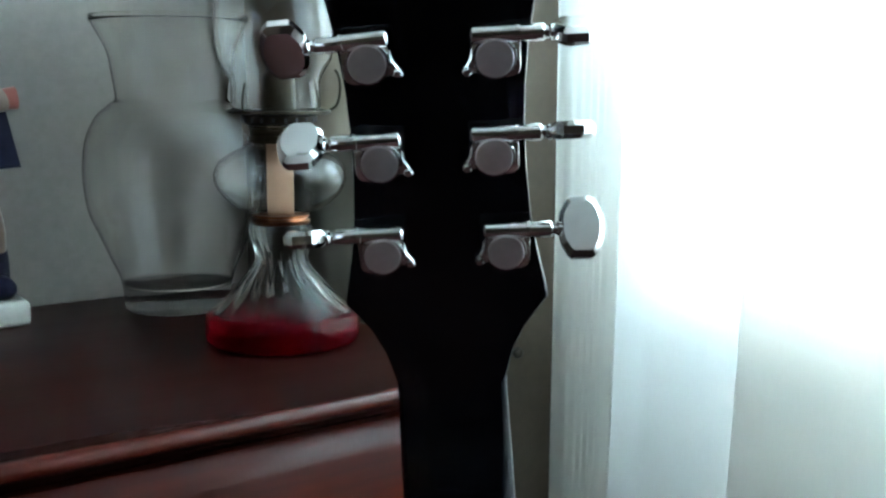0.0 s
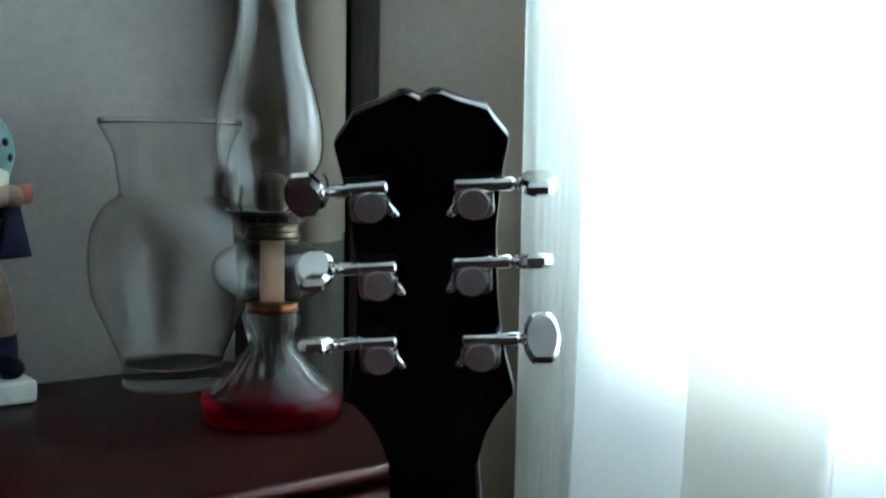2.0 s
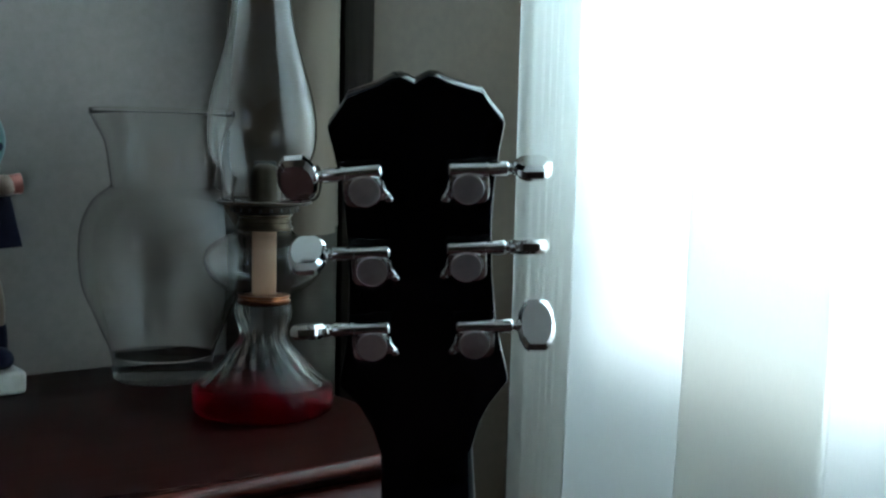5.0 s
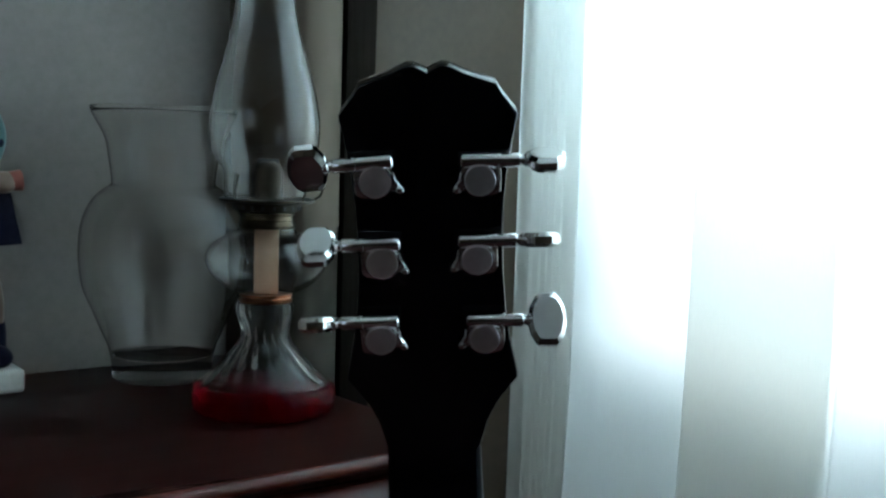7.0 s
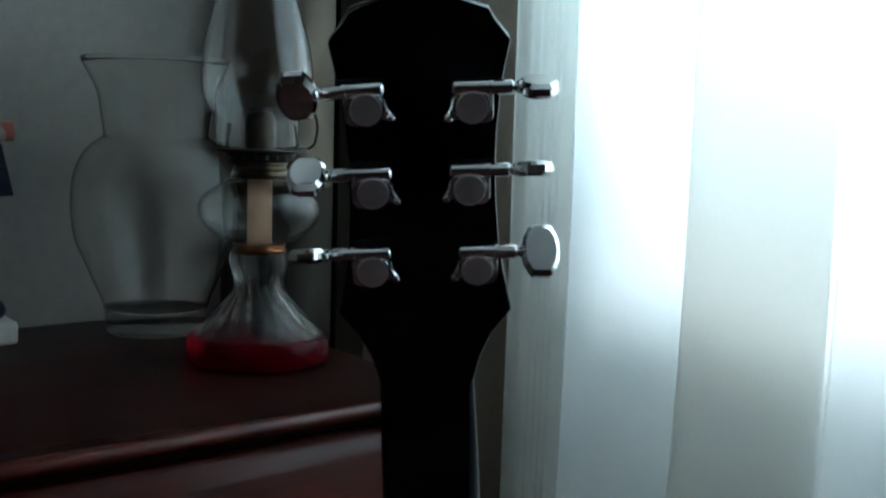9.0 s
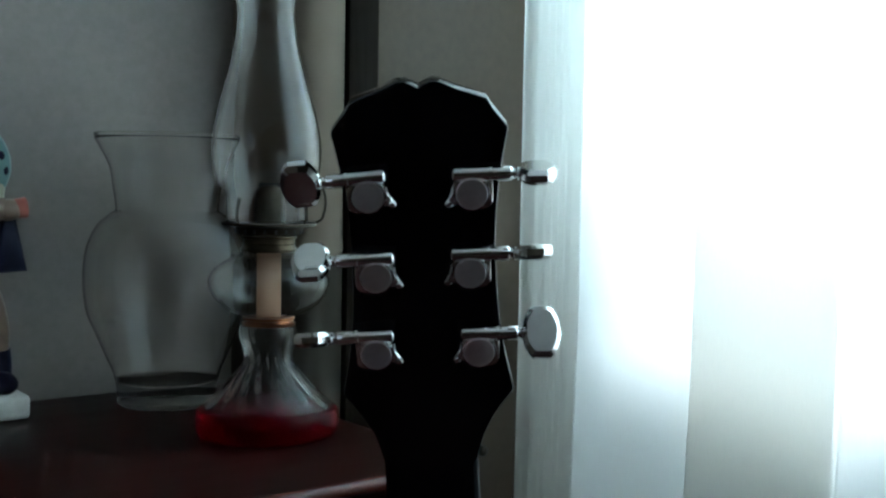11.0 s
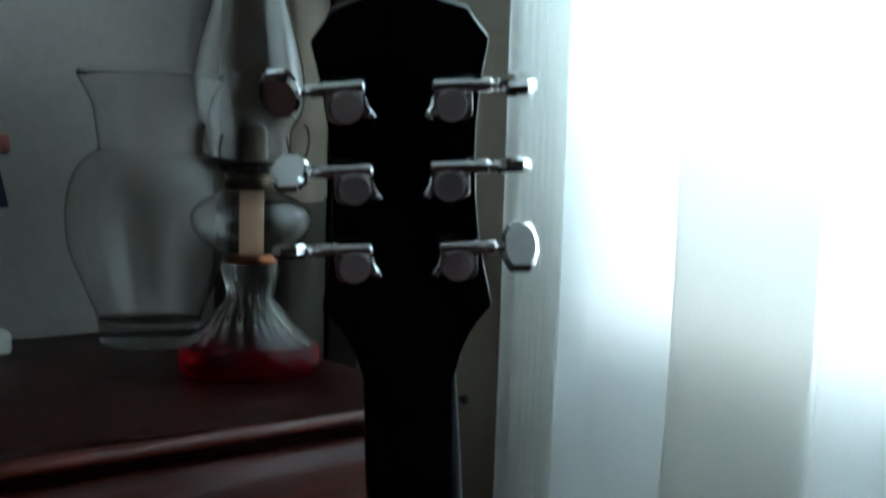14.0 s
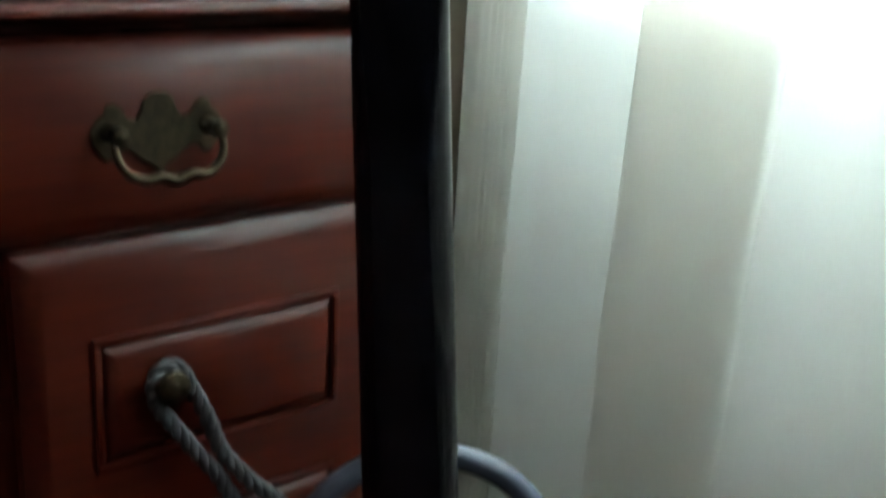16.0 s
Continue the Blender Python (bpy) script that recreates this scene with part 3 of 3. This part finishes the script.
wheel = part("wick_wheel", moved(moved(revolve([(0.0, 0), (0.008, 0), (0.0085, 0.0015), (0.008, 0.003), (0.0, 0.003)], 24), pose(0.052, 0, 0.1750, 0, 90)), pose(0, 0, 0, 0, 0, 65)), DARK_BRASS, lamp, "small knurled wick wheel")
part("spindle", moved(tube([(0.026, 0, 0.1750), (0.052, 0, 0.1750)], 0.0012, 8, 1), pose(0, 0, 0, 0, 0, 65)), DARK_BRASS, wheel)


def crimped(a, r, z):
    """A pie-crust edge at the chimney's mouth."""
    return r * (1 + 0.035 * max(0.0, min(1.0, (z - 0.370) / 0.008)) * math.cos(22 * a))


chimney_profile = [(0.0348, 0.1832), (0.0348, 0.197), (0.0353, 0.2055), (0.0388, 0.2122), (0.0430, 0.2192), (0.0457, 0.229), (0.0466, 0.243), (0.0456, 0.256), (0.0416, 0.2765), (0.0338, 0.3046), (0.0274, 0.331),
                   (0.0244, 0.352), (0.0242, 0.363), (0.0258, 0.3715), (0.0288, 0.3785), (0.0298, 0.3810)]
chimney = part("chimney", shell(chimney_profile, 0.0009, 132, crimped, 8), CLEAR_GLASS, lamp, "tall clear glass chimney with a crimped mouth", pose(0, 0, 0.0003, -0.30, -0.55), angle=180)
chimney.visible_shadow = False


def coloured(pieces):
    """One mesh out of (bmesh, material number) pairs."""
    out = bmesh.new()
    for b, k in pieces:
        for f in b.faces:
            f.material_index = k
        me = bpy.data.meshes.new("join")
        b.to_mesh(me)
        b.free()
        out.from_mesh(me)
        bpy.data.meshes.remove(me)
    return out


def limb(points, radius, k, taper=None):
    return tube(points, radius, 14, 6, taper=taper), k


# a painted ornament, kept to plain rounded forms; x to the camera's right, y away, z up from the chest
WHITE, HAIR, TEAL, NAVY, TAN, RED, YELLOW = range(7)
folds = [(ball((0.020, 0.016, 0.010), (-0.020 + 0.012 * math.cos(k * 1.9), 0.006 * math.sin(k * 2.3), 0.030 + 0.0085 * k), 16), (WHITE, TEAL, YELLOW, WHITE, TEAL, WHITE)[k % 6]) for k in range(7)]
figure = [
    (box(-0.085, 0.028, -0.040, 0.043, 0.0, 0.022, 0.005, 3), WHITE),
    (ball((0.040, 0.030, 0.014), (-0.025, 0.0, 0.026), 20), WHITE),
    *folds,
    (ball((0.0125, 0.021, 0.011), (0.006, -0.016, 0.031), 18, pose(0, 0, 0, 0, 0, 15)), NAVY),
    limb([(0.007, -0.010, 0.034), (0.008, -0.006, 0.050), (0.007, -0.006, 0.060)], 0.0105, NAVY),
    limb([(0.007, -0.006, 0.056), (0.005, -0.008, 0.080), (-0.003, -0.012, 0.105), (-0.014, -0.010, 0.130), (-0.022, -0.004, 0.162)], 0.0125, TAN, lambda t: 0.75 + 0.5 * t),
    limb([(-0.032, 0.004, 0.030), (-0.034, 0.002, 0.080), (-0.036, 0.0, 0.120), (-0.034, 0.0, 0.162)], 0.013, TAN, lambda t: 0.8 + 0.4 * t),
    limb([(-0.006, -0.013, 0.112), (-0.014, -0.014, 0.135), (-0.020, -0.012, 0.158)], 0.008, WHITE),
    *[(ball((0.0040, 0.0030, 0.0046), q, 12), NAVY) for q in ((-0.009, -0.0185, 0.240), (-0.008, -0.0215, 0.2285), (0.006, -0.0205, 0.236), (0.0095, -0.0195, 0.223), (0.013, -0.010, 0.232))],
    (ball((0.026, 0.020, 0.026), (-0.026, 0.0, 0.170), 20), NAVY),
    (ball((0.012, 0.016, 0.036), (0.008, 0.010, 0.172), 18, pose(0, 0, 0, 0, -12)), NAVY),
    (moved(plate_from([(-0.002, 0.130), (0.030, 0.132), (0.019, 0.184), (0.009, 0.184)], 0.014, 0.003, 2), pose(0, -0.006, 0, 90)), NAVY),
    (ball((0.026, 0.018, 0.036), (-0.028, 0.0, 0.212), 20), TEAL),
    (ball((0.016, 0.013, 0.030), (-0.024, -0.013, 0.216), 18), NAVY),
    limb([(-0.012, -0.004, 0.258), (-0.002, -0.006, 0.244), (0.003, -0.008, 0.226), (0.001, -0.011, 0.208)], 0.0135, TEAL, lambda t: 0.85 + 0.35 * math.sin(math.pi * t)),
    limb([(0.001, -0.011, 0.212), (-0.001, -0.014, 0.200), (-0.010, -0.019, 0.190)], 0.0115, HAIR),
    limb([(-0.040, -0.022, 0.186), (-0.018, -0.024, 0.188), (0.000, -0.022, 0.188), (0.008, -0.020, 0.189)], 0.0105, TAN),
    (ball((0.013, 0.011, 0.010), (0.012, -0.022, 0.188), 16), TAN),
    limb([(0.010, -0.022, 0.187), (0.018, -0.022, 0.189), (0.027, -0.022, 0.190)], 0.0094, RED, lambda t: 0.85 + 0.2 * t),
    (ball((0.020, 0.016, 0.011), (-0.022, -0.004, 0.254), 18), RED),
    (ball((0.013, 0.012, 0.013), (-0.010, -0.010, 0.250), 16), TAN),
    (ball((0.019, 0.018, 0.024), (-0.026, -0.002, 0.283), 20), HAIR),
    (ball((0.015, 0.014, 0.020), (-0.013, 0.0, 0.268), 16), HAIR),
    (ball((0.023, 0.020, 0.012), (-0.028, 0.0, 0.302), 18), HAIR),
]
figure = figure[:2] + [(moved(b, Matrix.Translation((0.002, 0, 0))), k) for b, k in figure[2:]]
solid("figurine", coloured(figure), [P_WHITE, P_HAIR, P_TEAL, P_NAVY, P_TAN, P_RED, P_YELLOW],
      "glazed porcelain figurine in teal and navy on a white plinth", "figurine", m=pose(-0.010, 0.641, CT + 0.0005), angle=60)

# ---- the guitar ----
HEAD = Matrix(((0.7962, -0.1873, -0.5753, 0.0099), (-0.6029, -0.1670, -0.7801, 0.0043), (0.0501, 0.9680, -0.2459, 0.9934), (0, 0, 0, 1)))
NUT = HEAD @ Vector((0.0, -0.098, -0.004))
down = Vector((0.0875, 0.0145, -0.995)).normalized()
face = (HEAD.to_3x3() @ Vector((0, 0, 1)))
back = (face - down * face.dot(down)).normalized()
NECK = Matrix((( -down).cross(back), -down, back)).transposed().to_4x4()
NECK.translation = NUT
guitar = thing("electric_guitar", "black lacquered guitar seen from behind, upright in a stand", "guitar")

half = [(0.0, 0.0836), (0.0028, 0.0852), (0.0062, 0.0867), (0.0100, 0.0862), (0.0165, 0.0830), (0.0235, 0.0807), (0.0302, 0.0784), (0.0328, 0.0738), (0.0392, 0.0655), (0.0393, 0.0640),
        (0.0372, 0.0535), (0.0352, 0.0410), (0.0336, 0.0260), (0.0330, 0.0100), (0.0333, -0.0080), (0.0346, -0.0260), (0.0368, -0.0420), (0.0404, -0.0598), (0.0404, -0.0625),
        (0.0375, -0.0660), (0.0310, -0.0750), (0.0262, -0.0850), (0.0240, -0.0930), (0.0226, -0.0985), (0.0186, -0.1040), (0.0100, -0.1080), (0.0040, -0.1090)]
outline = half + [(-a, b) for a, b in half[-1:0:-1]]
head = part("headstock", moved(plate_from(outline, 0.0150, 0.0012, 2), Matrix.Translation((0, 0, -0.0150))), BLACK_LACQUER, guitar, "black lacquered open-book headstock", HEAD, angle=30)

# neck: a half-round bar that widens downwards; its back rises out of the head's plane in a long, shallow curve
tilt = (HEAD.to_3x3() @ Vector((0, 1, 0))).dot(back) / (HEAD.to_3x3() @ Vector((0, 1, 0))).dot(-down)
bm, old = bmesh.new(), None
for k in range(81):
    s = k / 80
    y = 0.030 - 0.504 * s
    wide = 0.0236 + 0.0062 * max(0.0, -y / 0.474)
    rise = min(1.0, max(0.0, (0.004 - y) / 0.060))
    rise = rise * rise * (3 - 2 * rise)
    crest = (0.0032 + tilt * y) * (1 - rise) + (0.0070 + 0.004 * s) * rise
    deep = crest + 0.0135
    p = 2.0 + 6.0 * (1 - min(1.0, max(0.0, (0.004 - y) / 0.160))) ** 2
    inset = 0.0006 * (1 - rise)
    ring = [bm.verts.new(((wide - inset) * math.copysign(abs(math.cos(a)) ** (2 / p), math.cos(a)), y, -0.0135 + deep * abs(math.sin(a)) ** (2 / p)))
            for a in (math.pi * j / 28 for j in range(29))]
    ring += [bm.verts.new((-wide + inset, y, -0.018)), bm.verts.new((wide - inset, y, -0.018))]
    if old:
        for i in range(len(ring)):
            j = (i + 1) % len(ring)
            bm.faces.new((old[i], old[j], ring[j], ring[i]))
    else:
        bm.faces.new(ring)
    old = ring
bm.faces.new(old)
part("neck", bm, BLACK_LACQUER, guitar, "glossy black rounded neck", NECK, angle=50)
part("fretboard", moved(plate_from([(-0.0222, 0.0), (0.0222, 0.0), (0.0284, -0.48), (-0.0284, -0.48)], 0.005, 0.0008, 1), Matrix.Translation((0, 0, -0.0235))), EBONY, guitar, "dark fretboard", NECK)
part("nut", moved(box(-0.0215, 0.0215, 0.0, 0.005, -0.0265, -0.0182, 0.0006), Matrix.Identity(4)), P_WHITE, guitar, "white nut", NECK)
for k in range(6):
    x0 = -0.0175 + 0.007 * k
    part("string", tube([(x0, 0.003, -0.0272), (x0 * 1.35, -0.62, -0.034)], 0.0003 + 0.00008 * k, 6, 1), STEEL, guitar, m=NECK)
body_half = [(0.0, -0.43), (0.03, -0.43), (0.055, -0.42), (0.08, -0.425), (0.105, -0.44), (0.120, -0.475), (0.116, -0.51), (0.105, -0.545), (0.108, -0.58), (0.135, -0.63), (0.155, -0.68),
             (0.150, -0.74), (0.115, -0.785), (0.06, -0.805), (0.0, -0.81)]
loop = [(q.x, q.y) for q in smooth_line([(a, b, 0) for a, b in body_half], 4)]
loop = [p for p in loop if p[0] >= 0]
body_outline = loop + [(-a, b) for a, b in loop[-2:0:-1]]


def tuning_machine(side, u, v, turn, lean=0):
    """A closed tuning machine on the back of the head: side is the way that its button points."""
    base = pose(u, v, 0, 0, 0, lean)
    g = part("tuning_machine", join(
        plate_from([(side * a, b) for a, b in ((-0.0082, 0.0062), (0.0094, 0.0062), (0.0094, -0.0040), (0.0088, -0.0060), (0.0072, -0.0072), (0.0045, -0.0078), (-0.0040, -0.0072), (-0.0082, -0.0020))], 0.0066, 0.0010, 2),
        revolve([(0.0, 0.0), (0.0082, 0.0), (0.0082, 0.0064), (0.0078, 0.0072), (0.0, 0.0074)], 32)),
        CHROME, guitar, "chrome tuning machine", HEAD @ base)
    part("cap", revolve([(0.0, 0.0074), (0.0068, 0.0074), (0.0070, 0.0080), (0.0067, 0.0088), (0.0, 0.0090)], 36), SATIN_NICKEL, g, "flat satin cap")
    part("worm_housing", moved(revolve([(0.0, -0.0085), (0.0030, -0.0085), (0.0036, -0.0078), (0.0036, 0.0078), (0.0040, 0.0080), (0.0040, 0.0092), (0.0028, 0.0096), (0.0, 0.0096)], 24),
                               pose(0, 0.0080, 0.0046, 0, 90 if side > 0 else -90)), CHROME, g)
    ear = [(-side * a, b) for a, b in ((0.0072, 0.0045), (0.0086, 0.0020), (0.0090, -0.0010), (0.0104, -0.0034), (0.0116, -0.0050), (0.0117, -0.0066), (0.0105, -0.0075), (0.0085, -0.0068), (0.0050, -0.0070))]
    lug = part("mounting_lug", plate_from(ear, 0.0024, 0.0007, 1), CHROME, g)
    part("screw", revolve([(0.0, 0.0025), (0.0018, 0.0025), (0.0018, 0.0030), (0.0012, 0.0036), (0.0, 0.0037)], 14), CHROME, lug, m=pose(-side * 0.0102, -0.0060, 0))
    part("shaft", moved(revolve([(0.0, 0.0090), (0.0031, 0.0090), (0.0032, 0.0095), (0.0032, 0.0172), (0.0030, 0.0178), (0.0024, 0.0184), (0.0024, 0.0196), (0.0030, 0.0203), (0.0030, 0.0235), (0.0, 0.0235)], 20),
                        pose(0, 0.0080, 0.0046, 0, 90 if side > 0 else -90)), CHROME, g)
    # the button: a narrow root that widens into a keystone with broad chamfers
    shape = [(0.0, 0.0030), (0.0006, 0.0064), (0.0030, 0.0108), (0.0046, 0.0122), (0.0122, 0.0124), (0.0142, 0.0108), (0.0160, 0.0074), (0.0170, 0.0038), (0.0174, 0.0)]
    keystone = shape + [(a, -b) for a, b in shape[-2::-1]]
    inner = [(0.0088 + (a - 0.0088) * 0.80, b * 0.80) for a, b in keystone]
    bm, rows = bmesh.new(), []
    for loop_points, z in ((inner, 0.0033), (keystone, 0.0015), (keystone, -0.0015), (inner, -0.0033)):
        rows.append([bm.verts.new((a, b, z)) for a, b in loop_points])
    bm.faces.new(rows[0]), bm.faces.new(rows[-1])
    for lo, hi in zip(rows, rows[1:]):
        for k in range(len(lo)):
            j = (k + 1) % len(lo)
            bm.faces.new((lo[k], lo[j], hi[j], hi[k]))
    m = pose(side * 0.0205, 0.0080, 0.0046, turn, 0, 0 if side > 0 else 180)
    part("button", bm, CHROME, g, "mirror-bright chrome button", m, angle=24)


for side, u, v, turn, lean in ((-1, -0.0238, 0.0373, -27, 4), (-1, -0.0220, -0.0006, 70, 1), (-1, -0.0236, -0.0383, 110, 1),
                               (1, 0.0223, 0.0373, -90, 0), (1, 0.0208, 0.0002, 72, 0), (1, 0.0241, -0.0386, -39, -1)):
    tuning_machine(side, u, v, turn, lean)
part("body", moved(plate_from(body_outline, 0.045, 0.004, 2), Matrix.Translation((0, 0, -0.045))), BLACK_LACQUER, guitar, "black lacquered solid body", NECK, angle=35)

# ---- stand and cord ----
base_z = min((NECK @ Vector((x, y, z))).z for x, y in body_outline for z in (0, -0.045))
foot_at = NECK @ Vector((0, -0.80, -0.02))
across = Vector((0.80, -0.60, 0.0)).normalized()
away = Vector((0.60, 0.80, 0.0)).normalized()
stand = thing("guitar_stand", "floor stand with a blue-grey padded hoop behind the neck", "guitar stand")
top = NECK @ Vector((0.014, -0.362, -0.075))
hoop = [top + across * (0.085 * math.sin(a)) + Vector((0, 0, 0.085 * (math.cos(a) - 1))) for a in (math.radians(d) for d in range(-110, 111, 20))]
low = Vector((foot_at.x, foot_at.y, 0.0)) + away * 0.10
part("hoop", tube([low + across * -0.06 + Vector((0, 0, 0.02)), low * 0.5 + hoop[0] * 0.5] + hoop + [low * 0.5 + hoop[-1] * 0.5, low + across * 0.06 + Vector((0, 0, 0.02))], 0.0082, 12, 4),
     PADDED, stand, "blue-grey padded hoop")
for s in (-1, 1):
    p0 = low + across * (0.06 * s) + Vector((0, 0, 0.02))
    part("foot", tube([p0, p0 - away * 0.10 + across * 0.05 * s - Vector((0, 0, 0.006)), p0 - away * 0.26 + across * 0.10 * s - Vector((0, 0, 0.009))], 0.010, 12, 5), RUBBER, stand)
    cup = foot_at + across * (0.07 * s)
    part("cradle", tube([p0 - away * 0.02, Vector((cup.x, cup.y, base_z - 0.010)) + away * 0.05, Vector((cup.x, cup.y, base_z - 0.010)) - away * 0.04, Vector((cup.x, cup.y, base_z + 0.02)) - away * 0.055], 0.008, 12, 5), RUBBER, stand)
part("crossbar", tube([low + across * -0.06 + Vector((0, 0, 0.02)), low + across * 0.06 + Vector((0, 0, 0.02))], 0.010, 12, 1), RUBBER, stand)


def twisted(points, radius, strands, pitch):
    """A cord of strands laid round one another along a line."""
    line = smooth_line(points, 14)
    out = []
    for n in range(strands):
        way, run = [], 0.0
        side = None
        for k, p in enumerate(line):
            ahead = (line[min(k + 1, len(line) - 1)] - line[max(k - 1, 0)]).normalized()
            side = ahead.orthogonal().normalized() if side is None else (side - ahead * side.dot(ahead)).normalized()
            if k:
                run += (p - line[k - 1]).length
            a = 2 * math.pi * (n / strands + run / pitch)
            way.append(p + radius * 0.5 * (math.cos(a) * side + math.sin(a) * ahead.cross(side)))
        out.append(tube(way, radius * 0.62, 8, 0))
    return out


knob_at = Vector((0.026, CF - 0.0290, 0.553))
cord_line = [knob_at + Vector(p) for p in ((0.064, -0.012, -0.150), (0.050, -0.012, -0.112), (0.031, -0.010, -0.075), (0.018, -0.006, -0.056), (0.005, -0.003, -0.036), (-0.009, -0.001, -0.014), (-0.011, -0.001, 0.004), (-0.003, -0.001, 0.013), (0.007, -0.002, 0.011),
                                           (0.015, -0.003, -0.004), (0.021, -0.005, -0.017), (0.028, -0.007, -0.035), (0.036, -0.010, -0.058), (0.055, -0.014, -0.085), (0.084, -0.016, -0.116), (0.105, -0.014, -0.15), (0.116, -0.012, -0.24), (0.09, -0.012, -0.35))]
cord = thing("hanging_cord", "thick twisted grey cord looped over the door knob", "cord")
for strand in twisted(cord_line, 0.0058, 3, 0.034):
    part("strand", strand, CORD, cord, angle=60)
